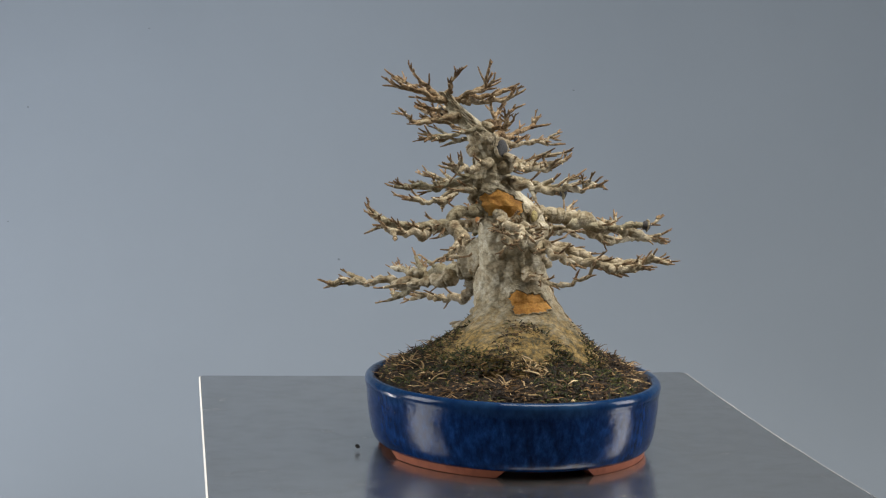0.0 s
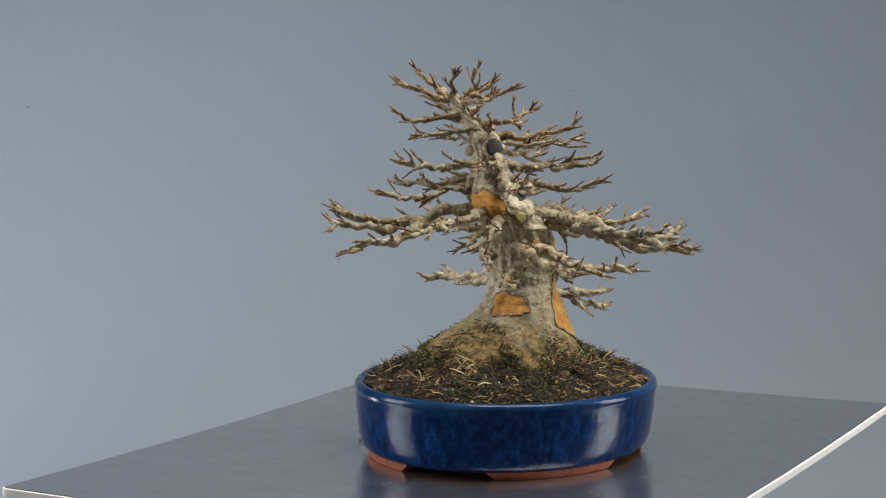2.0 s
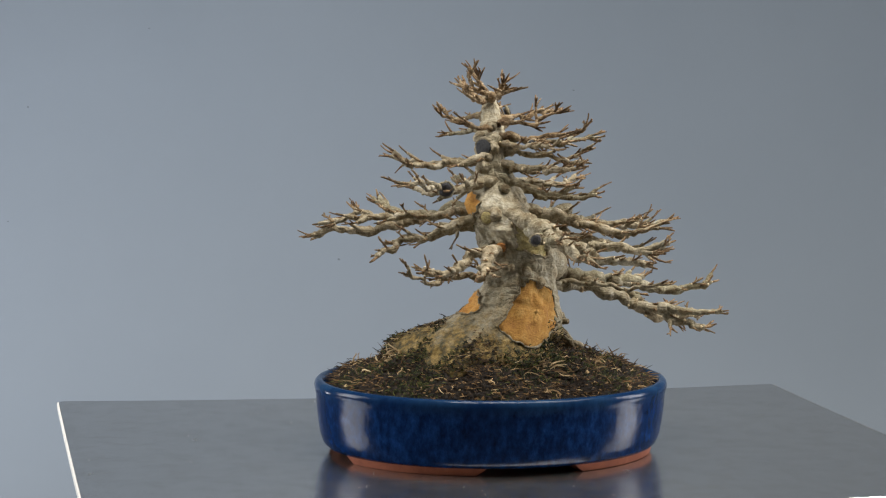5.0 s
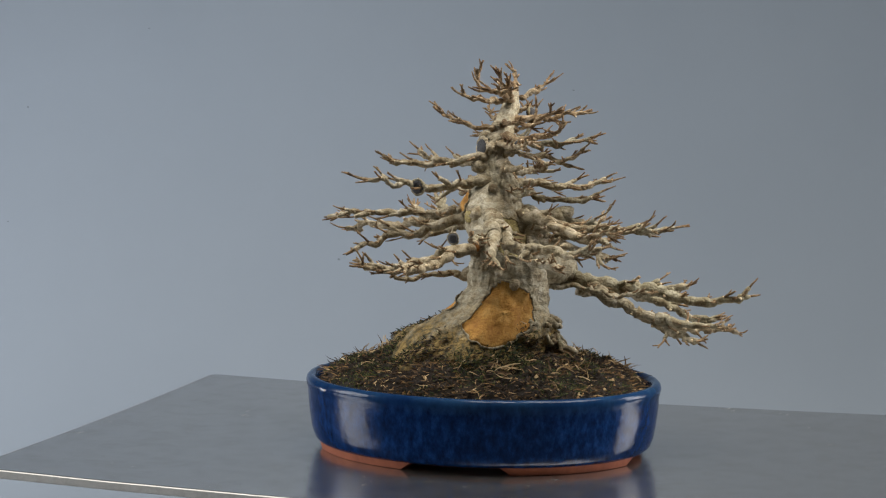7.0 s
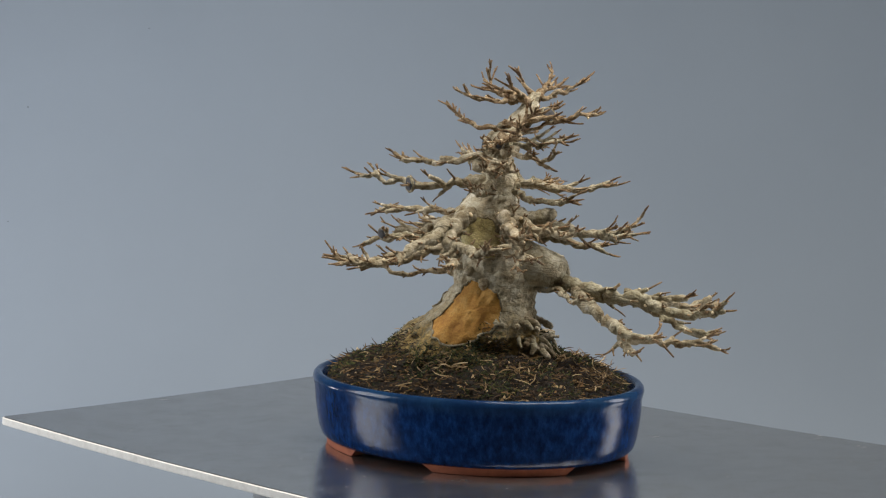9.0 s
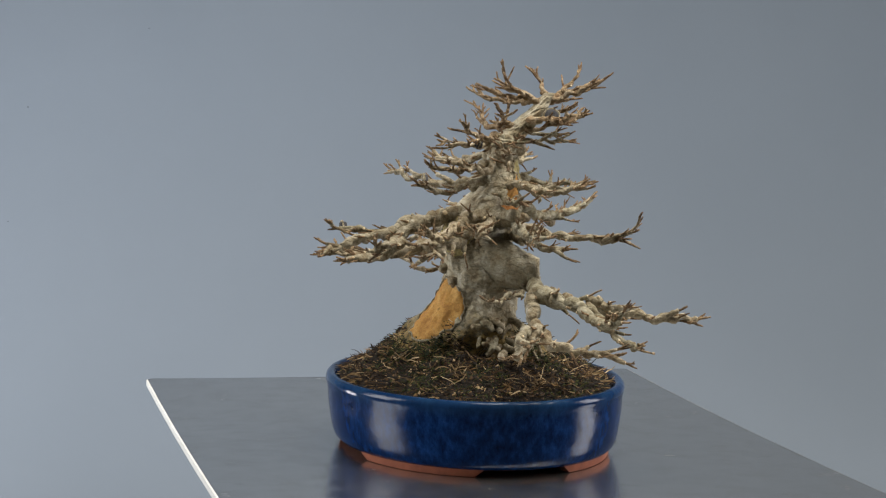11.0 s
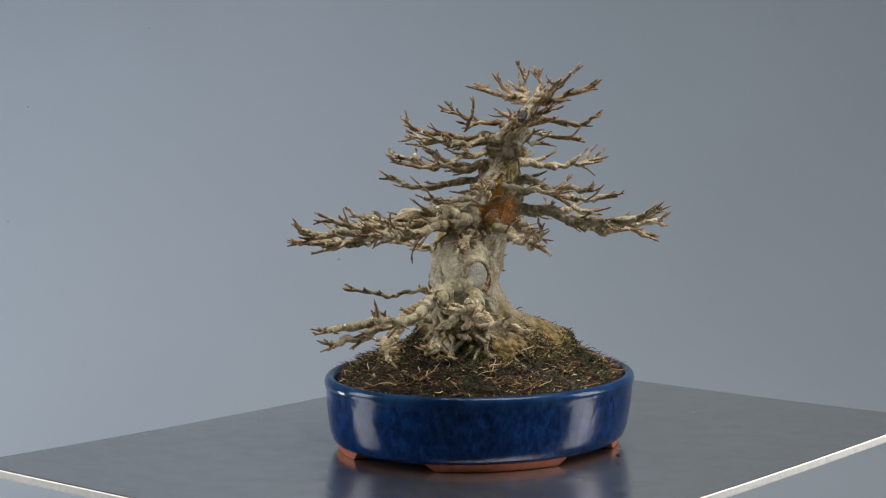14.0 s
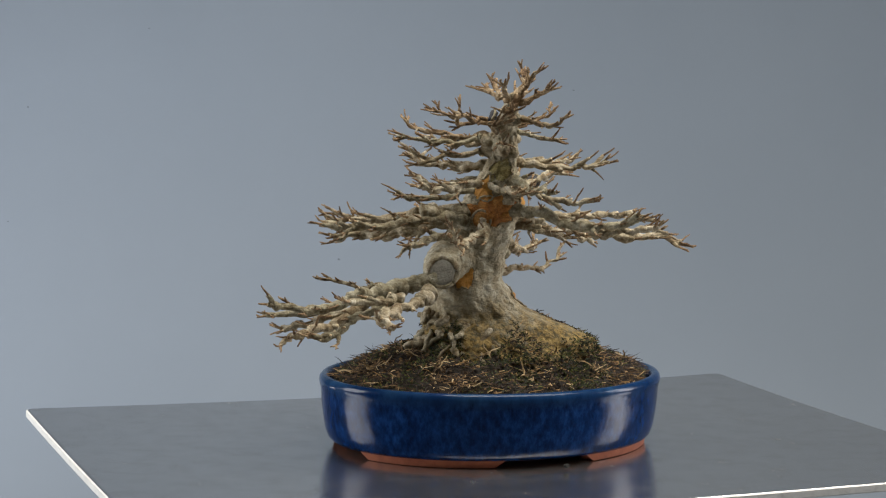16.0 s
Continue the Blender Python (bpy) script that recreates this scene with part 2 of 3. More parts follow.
def plate():
    t = thing("metal_plate", "grey brushed metal plate with a worn white edge, under the pot", "plate")
    # 29.7 x 42 cm, a little turned and off the axis
    m = pose(0.004, 0.0003, 0, 0, 0, 8.9)
    hx, hy, rnd = 0.1485, 0.210, 0.004
    def dish(p):
        """The thin plate sags a little towards its middle, and one corner is bent up."""
        r = math.hypot(p.x, p.y)
        return 0.0030 * (r / 0.25) ** 2 + 0.0012 * max(0.0, (p.x * 0.65 - p.y * 0.75) / 0.25) ** 3

    def ring(inset, z, scale=1.0):
        out = []
        for sx, sy, a0 in ((1, 1, 0), (-1, 1, 90), (-1, -1, 180), (1, -1, 270)):
            for k in range(5):
                a = radians(a0 + k * 22.5)
                out.append(Vector((sx * (hx - rnd) + (rnd - inset) * math.cos(a), sy * (hy - rnd) + (rnd - inset) * math.sin(a), z)))
            for k in range(1, 6):
                ends = {0: ((hx, hy), (-hx, hy)), 90: ((-hx, hy), (-hx, -hy)), 180: ((-hx, -hy), (hx, -hy)), 270: ((hx, -hy), (hx, hy))}[a0]
                (ax, ay), (bx, by) = ends
                x, y = ax + (bx - ax) * k / 6, ay + (by - ay) * k / 6
                nx, ny = (x / hx if abs(abs(x) - hx) < 1e-6 else 0), (y / hy if abs(abs(y) - hy) < 1e-6 else 0)
                out.append(Vector((x - nx * inset, y - ny * inset, z)))
        for i, p in enumerate(out):
            q = m @ Vector((p.x * scale, p.y * scale, 0))
            out[i] = Vector((q.x, q.y, z + dish(q)))
        return out
    z = -0.0035
    v, f = lathe([ring(0.0, z - 0.0036), ring(0.0, z - 0.0005), ring(0.0006, z)] + [ring(0.0006, z, k) for k in (0.993, 0.9, 0.75, 0.6, 0.45, 0.3, 0.15, 0.02)])
    f.append(tuple(range(400, 440)))
    under = [ring(0.0, z - 0.0036)] + [ring(0.0, z - 0.0036, k) for k in (0.75, 0.5, 0.25, 0.02)]
    uv, uf = lathe(under)
    f += [tuple(reversed([len(v) + q for q in face])) for face in uf]
    v += uv
    sheet = mesh_of("sheet", v, f, STEEL)
    sheet.polygons.foreach_set("use_smooth", [abs(p.normal.z) > 0.99 for p in sheet.polygons])
    part("sheet", sheet, t)
    # white band round the edge
    v, f = lathe([ring(-0.0004, z - 0.0040), ring(-0.0006, z - 0.0034), ring(-0.0006, z - 0.0005), ring(0.0002, z - 0.0001)])
    part("edge_band", mesh_of("edge_band", v, f, EDGE, False), t, "worn white edge band")
    return t


# ---- pot ----
POT_X, POT_Y, POT_TURN = 0.0095, -0.0014, 12.0
POT_A, POT_B = 0.0736, 0.0893


def oval(k, z, count=128):
    """A ring of the pot's outline, scaled by an inset k in metres."""
    c, s = math.cos(radians(POT_TURN)), math.sin(radians(POT_TURN))
    out = []
    for a in np.linspace(0, 2 * math.pi, count, endpoint=False):
        x, y = (POT_A - k) * math.cos(a), (POT_B - k) * math.sin(a)
        out.append(Vector((POT_X + c * x - s * y, POT_Y + s * x + c * y, z)))
    return out


def pot():
    t = thing("bonsai_pot", "glossy cobalt-blue glazed oval bonsai pot with bare terracotta feet", "pot")
    wall = ((0.0090, 0.0002), (0.0066, 0.0006), (0.0047, 0.0024), (0.0032, 0.0065), (0.0022, 0.0125), (0.0013, 0.0200), (0.0010, 0.0262),
            (0.0004, 0.0285), (0.0, 0.0304), (0.0004, 0.0322), (0.0015, 0.0334), (0.0030, 0.0337), (0.0045, 0.0331), (0.0054, 0.0316), (0.0060, 0.028), (0.0062, 0.020))
    v, f = lathe([oval(k, z) for k, z in wall])
    body = part("body", mesh_of("body", v, f, GLAZE), t)
    v, f = lathe([oval(0.0089, 0.0003), oval(0.0100, -0.0002), oval(0.0160, -0.0002)])
    f.append(tuple(range(256, 384)))
    part("base", mesh_of("base", v, f, CLAY), t, "bare terracotta underside")
    for middle in (44, 136, 224, 316):
        lo, hi, n = middle - 27, middle + 27, 14
        full = [oval(k, z, 360) for k, z in ((0.0066, 0.0009), (0.0076, -0.0030), (0.0145, -0.0030), (0.0145, 0.0009))]
        rings = []
        for i in range(n + 1):
            a = round(lo + (hi - lo) * i / n)
            slant = [round(a + (1.6 if i == 0 else -1.6 if i == n else 0) * (1 if j in (1, 2) else -1)) % 360 for j in range(4)]
            rings.append([full[j][slant[j]] for j in range(4)])
        v, f = lathe(rings)
        f += [(3, 2, 1, 0), tuple(len(v) - 4 + j for j in range(4))]
        part("foot", mesh_of("foot", v, f, CLAY, False), t, "bare terracotta foot")
    return t


# ---- soil, moss ----
TREE_X, TREE_Y = 0.0112, -0.003


def soil_height(x, y):
    """Height of the soil mound, from the rim up to the root flare."""
    c, s = math.cos(radians(-POT_TURN)), math.sin(radians(-POT_TURN))
    u, w = x - POT_X, y - POT_Y
    px, py = (c * u - s * w) / (POT_A - 0.006), (s * u + c * w) / (POT_B - 0.006)
    d = min(1.0, math.hypot(px, py))
    lump = noise.noise(Vector((x, y, 0)) * 60) * 0.0042 + noise.noise(Vector((x, y, 3)) * 200) * 0.0032
    return 0.0256 + 0.0264 * (1 - d) ** 0.42 + lump * min(1.0, (1 - d) * 4)


def soil():
    rings = []
    for k in np.linspace(0.0, 1.0, 60):
        rings.append([Vector((POT_X + (p.x - POT_X) * k, POT_Y + (p.y - POT_Y) * k, 0)) for p in oval(0.0058, 0, 160)])
    for r in rings:
        for p in r:
            p.z = soil_height(p.x, p.y)
    v, f = lathe(rings)
    return tagged(new("soil", mesh_of("soil", v, f, SOIL)), "dark mounded soil filling the blue pot", "soil", kind="stuff")


def strand(verts, faces, at, way, length, width, rise, rng):
    """A thin curled three-sided fibre."""
    base, p, d = len(verts), at.copy(), (way + Vector((0, 0, rise * 0.6))).normalized()
    for i in range(5):
        side = d.cross(Vector((0.1, 0.2, 1))).normalized()
        up = side.cross(d)
        w = width * (0.8, 1.0, 1.0, 0.8, 0.3)[i]
        verts += [p + side * w, p - side * w, p + up * w * 1.4]
        p = p + d * length * 0.25
        d = (d + Vector((rng.uniform(-1, 1), rng.uniform(-1, 1), rng.uniform(-0.85, 0.55))) * 0.5).normalized()
    for i in range(4):
        for j in range(3):
            k = (j + 1) % 3
            faces.append((base + i * 3 + j, base + i * 3 + k, base + i * 3 + 3 + k, base + i * 3 + 3 + j))


def litter():
    rng = random.Random(4)
    dry_v, dry_f, wet_v, wet_f, straw_v, straw_f = [], [], [], [], [], []
    outline = oval(0.0075, 0, 360)
    for i in range(34000):
        if i < 22000:
            a, k = rng.randrange(360), math.sqrt(rng.random())
            x, y = POT_X + (outline[a].x - POT_X) * k, POT_Y + (outline[a].y - POT_Y) * k
            if math.hypot(x - TREE_X, y - TREE_Y) < 0.026:
                continue
            if k > 0.985:
                continue
            at = Vector((x, y, soil_height(x, y) - 0.0002))
        else:
            # moss that creeps up the roots
            at, _ = trunk_point(0.043 + 0.021 * rng.random() ** 1.3, rng.uniform(0, 2 * math.pi))
            x, y = at.x, at.y
            if noise.noise(Vector((x, y, 2)) * 55) + rng.uniform(-0.3, 0.3) < (at.z - 0.050) * 55:
                continue
        turn = rng.uniform(0, 2 * math.pi)
        way = Vector((math.cos(turn), math.sin(turn), rng.uniform(-0.25, 0.15)))
        green = noise.noise(Vector((x, y, 9)) * 38) + rng.uniform(-0.25, 0.25) > -0.05
        if green and i % 3 or i >= 32000:
            way.z = rng.uniform(0.1, 0.9)
            strand(wet_v, wet_f, at, way.normalized(), rng.uniform(0.0010, 0.0032), rng.uniform(0.00014, 0.00034), 0.4, rng)
        else:
            long = rng.random() ** 2.6
            strand(dry_v, dry_f, at, way.normalized(), 0.0016 + (0.0080 if i < 22000 else 0.0030) * long, rng.uniform(0.00012, 0.00034), rng.uniform(0.1, 0.45), rng)
    # clods, and pale straw on top
    for i in range(1700):
        a, k = rng.randrange(360), math.sqrt(rng.random())
        x, y = POT_X + (outline[a].x - POT_X) * k, POT_Y + (outline[a].y - POT_Y) * k
        if math.hypot(x - TREE_X, y - TREE_Y) < 0.03:
            continue
        at, r = Vector((x, y, soil_height(x, y))), rng.uniform(0.0005, 0.0016)
        base = len(dry_v)
        for d in ((1, 0, 0), (0, 1, 0), (-1, 0, 0), (0, -1, 0), (0, 0, 1.0), (0, 0, -1)):
            dry_v.append(at + Vector(d) * r * rng.uniform(0.6, 1.2))
        for p, q in ((0, 1), (1, 2), (2, 3), (3, 0)):
            dry_f += [(base + p, base + q, base + 4), (base + q, base + p, base + 5)]
    for i in range(3000):
        a, k = rng.randrange(360), math.sqrt(rng.random())
        x, y = POT_X + (outline[a].x - POT_X) * k, POT_Y + (outline[a].y - POT_Y) * k
        if noise.noise(Vector((x, y, 5)) * 70) + rng.uniform(-0.06, 0.06) < 0.24 or k > 0.95:
            continue
        turn = rng.uniform(0, 2 * math.pi)
        strand(straw_v, straw_f, Vector((x, y, soil_height(x, y) + 0.0012)), Vector((math.cos(turn), math.sin(turn), rng.uniform(-0.2, 0.15))).normalized(),
               0.0025 + 0.0085 * rng.random() ** 2, rng.uniform(0.00018, 0.00044), rng.uniform(0.3, 1.4), rng)
    tagged(new("straw", mesh_of("straw", straw_v, straw_f, PALESTRAW, False)), "pale dry straw bits scattered on the soil", "straw", kind="stuff")
    a = tagged(new("dry_moss", mesh_of("dry_moss", dry_v, dry_f, STRAW, False)), "brown and straw-coloured dry moss fibres on the soil", "moss", kind="stuff")
    b = tagged(new("green_moss", mesh_of("green_moss", wet_v, wet_f, MOSS, False)), "short dark green moss on the soil", "moss", kind="stuff")
    return a, b, bpy.data.objects["straw"]


# ---- the tree ----
def polar(az, r, z):
    return Vector((r * math.cos(radians(az)), r * math.sin(radians(az)), z)) * 0.001


#        z, centre x, centre y, small and large half width, direction of the large one (mm, degrees)
TRUNK = [(28, 11.0, -6.0, 48, 52, 131), (42, 11.0, -6.0, 41, 46, 131), (51, 11.3, -5.0, 34.5, 40, 131), (57, 12.5, 0.0, 29, 35.5, 115),
         (63, 12.3, 4.5, 23.5, 29, 108), (71, 10.5, 9.0, 19, 23, 120), (80, 9.0, 11.5, 16.5, 20, 138), (94, 9.2, 10.5, 17, 18.5, 96),
         (108, 8.5, 4.5, 15.0, 17.5, 20), (119.5, 4.0, 0.0, 14, 15.5, 63), (131, -2.2, 0.0, 9.0, 10.8, 74),
         (142, -2.8, -2.5, 6.6, 7.8, 31), (153, -7.0, -1.3, 6.6, 7.8, 11), (160, -14, -1.2, 5.3, 6.2, 0),
         (167, -21, -1.4, 4.0, 4.7, 136), (175, -26.5, -2.4, 2.0, 2.5, 141)]


def trunk_at(z):
    zs = [q[0] * 0.001 for q in TRUNK]
    col = [np.interp(z, zs, [q[i] for q in TRUNK]) for i in range(1, 5)]
    c2 = np.interp(z, zs, [math.cos(2 * radians(q[5])) for q in TRUNK])
    s2 = np.interp(z, zs, [math.sin(2 * radians(q[5])) for q in TRUNK])
    return col[0] * 0.001, col[1] * 0.001, col[2] * 0.001, col[3] * 0.001, math.atan2(s2, c2) / 2


def trunk_point(z, az):
    """A point of the trunk's skin at a height and a direction from its centre, and the way out."""
    cx, cy, b, a, turn = trunk_at(z)
    w = az - turn
    r = a * b / math.hypot(b * math.cos(w), a * math.sin(w))
    d = Vector((math.cos(az), math.sin(az), 0))
    # root lobes low down, folds and lumps all over
    low = max(0.0, min(1.0, (0.062 - z) / 0.025))
    root = (az - radians(-112) + math.pi) % (2 * math.pi) - math.pi
    r += 0.0095 * math.exp(-(root / 0.5) ** 2) * max(0.0, min(1.0, (0.066 - z) / 0.009)) * max(0.0, min(1.0, (z - 0.03) / 0.02))
    q = d * 2.2 + Vector((0, 0, z * 55))
    r *= 1 + low * 0.10 * math.sin(5 * az + 1.0 + z * 60) + 0.10 * noise.noise(q) + 0.055 * noise.noise(q * 2.6) + 0.018 * noise.noise(q * 6.5)
    r += 0.0007 * noise.noise(Vector((d.x * 4, d.y * 4, z * 420))) + 0.00022 * noise.noise(Vector((d.x * 16, d.y * 16, z * 900)))
    return Vector((cx, cy, z)) + d * r, d


def roughen(verts, start, amount):
    """Lumps and flakes on a tube's skin."""
    for i in range(start, len(verts)):
        p = verts[i]
        verts[i] = p + Vector((noise.noise(p * 520), noise.noise(p * 520 + Vector((9, 0, 0))), noise.noise(p * 520 + Vector((0, 9, 0))))) * amount \
            + Vector((noise.noise(p * 1300), noise.noise(p * 1300 + Vector((9, 0, 0))), noise.noise(p * 1300 + Vector((0, 9, 0))))) * amount * 0.5


def wound(parent, az, z, wide, high, mat, label, seed, lift=0.0005, bulge=0.0, skew=0.0, rag=1.0):
    """A patch of bare wood that lies on the trunk's skin, with an uneven border."""
    rim = 72
    middle = sum(trunk_at(z)[2:4]) / 2
    rings = []
    for i, s in enumerate((0.02, 0.1, 0.2, 0.3, 0.4, 0.5, 0.6, 0.7, 0.8, 0.9, 1.0, 1.05)):
        ring = []
        for k in range(rim):
            w = 2 * math.pi * k / rim
            n = 1 + 0.34 * rag * noise.noise(Vector((math.cos(w) * 1.3, math.sin(w) * 1.3, seed * 7.7))) + 0.24 * rag * noise.noise(Vector((math.cos(w) * 3.5, math.sin(w) * 3.5, seed * 3.1))) + 0.10 * noise.noise(Vector((math.cos(w) * 11, math.sin(w) * 11, seed)))
            zz = z + high * s * n * math.sin(w)
            p, d = trunk_point(zz, radians(az + skew * (zz - z)) + wide * s * n * math.cos(w) / middle)
            up = lift + bulge * (1 - s * s)
            ring.append(p + d * (up if i < 11 else -0.002))
        rings.append(ring)
    v, f = lathe(rings)
    f.append(tuple(range(rim)))
    # the bark rolls over the wound's border
    edge = [p.copy() for p in rings[-2]]
    edge.append(edge[0].copy())
    cv, cf = [], []
    tube(cv, cf, edge, [0.00048 * (1 + 0.8 * noise.noise(p * 400)) for p in edge], 6)
    roughen(cv, 0, 0.0004)
    part("callus", mesh_of("callus", cv, cf, LIMB), parent, "rolled bark edge of a wound")
    return part("wound", mesh_of("wound", v, f, mat), parent, label)


def cut_stub(parent, at, way, r, label, mat):
    """A sawn stub, its face sealed with dark paste."""
    way = Vector(way).normalized()
    v, f = [], []
    at = Vector(at)
    tube(v, f, [at - way * 0.0025, at - way * 0.0006, at + way * 0.0001, at + way * 0.0006, at + way * 0.0007], [r * 0.9, r * 1.02, r * 0.98, r * 0.80, r * 0.4], 20)
    roughen(v, 0, 0.0003)
    collar, cf = [], []
    side = way.orthogonal().normalized()
    ring = [at + (side * math.cos(a) + way.cross(side) * math.sin(a)) * r * 1.08 - way * 0.0006 for a in np.linspace(0, 2 * math.pi, 25)]
    tube(collar, cf, ring, [r * 0.20] * 25, 8)
    roughen(collar, 0, 0.0005)
    part("callus", mesh_of("callus", collar, cf, LIMB), parent, "pale healed rim round a cut")
    return part("cut_stub", mesh_of("cut_stub", v, f, mat), parent, label)


def shoot(v, f, rng, at, way, length, r, depth):
    """A short crooked twig, thick at its buds, with its side twigs."""
    n = max(3, int(length / 0.0020))
    line, p, d = [at], at.copy(), way.normalized()
    for i in range(n):
        d = (d + Vector((rng.uniform(-1, 1), rng.uniform(-1, 1), rng.uniform(-0.5, 0.8))) * 0.20).normalized()
        p = p + d * (length / n)
        line.append(p)
    radii = [r * (1 - 0.36 * i / n) * rng.uniform(0.82, 1.2) for i in range(n + 1)]
    radii[-1] = r * 0.55
    tube(v, f, line, radii, 7)
    if depth > 0:
        side = rng.choice((-1, 1))
        for i in range(1, n):
            if rng.random() < 0.30:
                side = -side
                w = (line[i + 1] - line[i - 1]).normalized()
                flat = Vector((-w.y, w.x, 0)).normalized() * side
                shoot(v, f, rng, line[i], w + flat * rng.uniform(0.35, 0.8) + Vector((0, 0, rng.uniform(-0.15, 0.5))),
                      length * rng.uniform(0.35, 0.6), r * 0.80, depth - 1)


def knob(v, f, rng, at, out, size):
    """A rounded swelling left by old pruning."""
    tall = rng.uniform(0.5, 1.3)
    tube(v, f, [at - out * size * 0.7, at, at + out * size * tall * 0.6, at + out * size * tall, at + out * size * (tall + 0.22)],
         [size * 1.05, size * 1.15, size * 1.02, size * 0.72, size * 0.25], 10)
    return at + out * size * (tall + 0.2)


def limb(tree, points, r0, r1, seed, reach, gap, first):
    """A knobbly limb through points (direction, distance from the axis, height), with its spurs and twigs."""
    rng = random.Random(seed * 13 + 5)
    spots = [polar(a, d, z if z < 172 else 172 + (z - 172) * 0.80) for a, d, z in points]
    spots[-1] = spots[-2].lerp(spots[-1], 0.66)
    rooted = points[0][1] < 39 and points[0][2] < 170
    if rooted:
        # the limb grows out of the trunk's core
        cx, cy = trunk_at(points[0][2] * 0.001 - 0.002)[:2]
        spots.insert(0, Vector((cx, cy, points[0][2] * 0.001 - 0.002)))
    line = spline(spots, 0.0011)
    total = sum((b - a).length for a, b in zip(line, line[1:]))
    # crooked growth
    n = len(line) - 1
    crooked = []
    for i, p in enumerate(line):
        c = Vector((noise.noise(p * 95), noise.noise(p * 95 + Vector((0, 5, 7))), noise.noise(p * 95 + Vector((3, 0, 5))) * 0.8)) * 0.0028
        c += Vector((noise.noise(p * 240), noise.noise(p * 240 + Vector((0, 5, 7))), noise.noise(p * 240 + Vector((3, 0, 5))))) * 0.0018
        crooked.append(p + c)
    line = crooked
    radii = []
    for i, p in enumerate(line):
        s = i / n
        k = 1 + 0.36 * noise.noise(p * 170 + Vector((0, 0, seed))) + 0.26 * noise.noise(p * 380)
        radii.append((r0 + (r1 - r0) * s ** 0.62) * k * 0.001 * (0.7 if i == n else 1))
    v, f = [], []
    tube(v, f, line, radii, 14)
    shoots, ends = [], []
    walked, side, due = 0.0, rng.choice((-1, 1)), total * first
    for i in range(1, n):
        walked += (line[i] - line[i - 1]).length
        if walked < due:
            continue
        s = walked / total
        due = walked + gap * rng.uniform(0.5, 1.4) * (1.3 - 0.75 * s)
        side = -side
        w = (line[i + 1] - line[i - 1]).normalized()
        flat = Vector((-w.y, w.x, 0)).normalized() * side
        kind = rng.random()
        if kind < 0.56 and s > 0.30:
            # a short crooked spur that carries twigs
            out = (w * rng.uniform(0.6, 1.1) + flat * rng.uniform(0.35, 0.9) + Vector((0, 0, rng.uniform(-0.14, 0.24)))).normalized()
            at = line[i] + out * radii[i] * 0.4
            length = reach * rng.uniform(0.35, 0.85)
            r = min(radii[i] * 0.75, rng.uniform(0.0008, 0.0013))
            spur, d = [at], out
            steps = max(3, int(length / 0.0015))
            for k in range(steps):
                d = (d + w * 0.2 + Vector((rng.uniform(-1, 1), rng.uniform(-1, 1), rng.uniform(-0.6, 0.7))) * 0.26).normalized()
                spur.append(spur[-1] + d * length / steps)
            tube(v, f, spur, [r * (1.2 - 0.35 * k / steps) * rng.uniform(0.8, 1.25) for k in range(steps + 1)], 9)
            for k in range(rng.choice((1, 1, 2, 2))):
                way = d + w * 0.5 + Vector((rng.uniform(-1, 1), rng.uniform(-1, 1), rng.uniform(-0.16, 0.40))) * 0.5
                shoots.append((spur[-1 - (k > 1)], way, reach * rng.uniform(0.30, 0.75), rng.uniform(0.00046, 0.00066)))
            if rng.random() < 0.5:
                ends.append((spur[-1], d, r * 0.7))
        elif kind < 0.76 or s < 0.25:
            out = (w * rng.uniform(-0.3, 0.6) + flat * rng.uniform(0.2, 1.0) + Vector((0, 0, rng.uniform(-0.8, 0.9)))).normalized()
            size = min(radii[i] * 0.75, rng.uniform(0.0010, 0.0024))
            tip = knob(v, f, rng, line[i] + out * radii[i] * 0.75, out, size)
            if rng.random() < 0.45:
                ends.append((tip, out, size * 0.55))
        else:
            out = (w * rng.uniform(0.6, 1.1) + flat * rng.uniform(0.2, 0.7) + Vector((0, 0, rng.uniform(-0.1, 0.6)))).normalized()
            shoots.append((line[i] + out * radii[i] * 0.4, out, reach * rng.uniform(0.4, 1.0), rng.uniform(0.00048, 0.00070)))
    roughen(v, 0, 0.00042 if r0 > 3 else 0.0003)
    end = (line[-1] - line[-4]).normalized()
    if reach > 0:
        shoots.append((line[-1] - end * 0.001, end + Vector((0, 0, 0.06)), reach * 0.50, 0.0007))
        for q in (-1, 1):
            flat = Vector((-end.y, end.x, 0)) * q
            shoots.append((line[-3], end + flat * rng.uniform(0.3, 0.8) + Vector((0, 0, rng.uniform(-0.1, 0.4))), reach * rng.uniform(0.35, 0.75), 0.0006))
    branch = part("branch", mesh_of("branch", v, f, CROWN if points[-1][2] > 160 else LIMB), tree)
    for at, way, length, r in shoots:
        tv, tf = [], []
        shoot(tv, tf, rng, at, way, length, r, 1)
        part("twig", mesh_of("twig", tv, tf, TWIG), branch)
    for at, way, r in ends:
        tv, tf = [], []
        tube(tv, tf, [at - way * 0.0004, at + way * 0.0002, at + way * 0.0004], [r, r, r * 0.8], 8)
        part("pruning_cut", mesh_of("pruning_cut", tv, tf, CREAM), branch, "pale pruned stub end")
    return branch


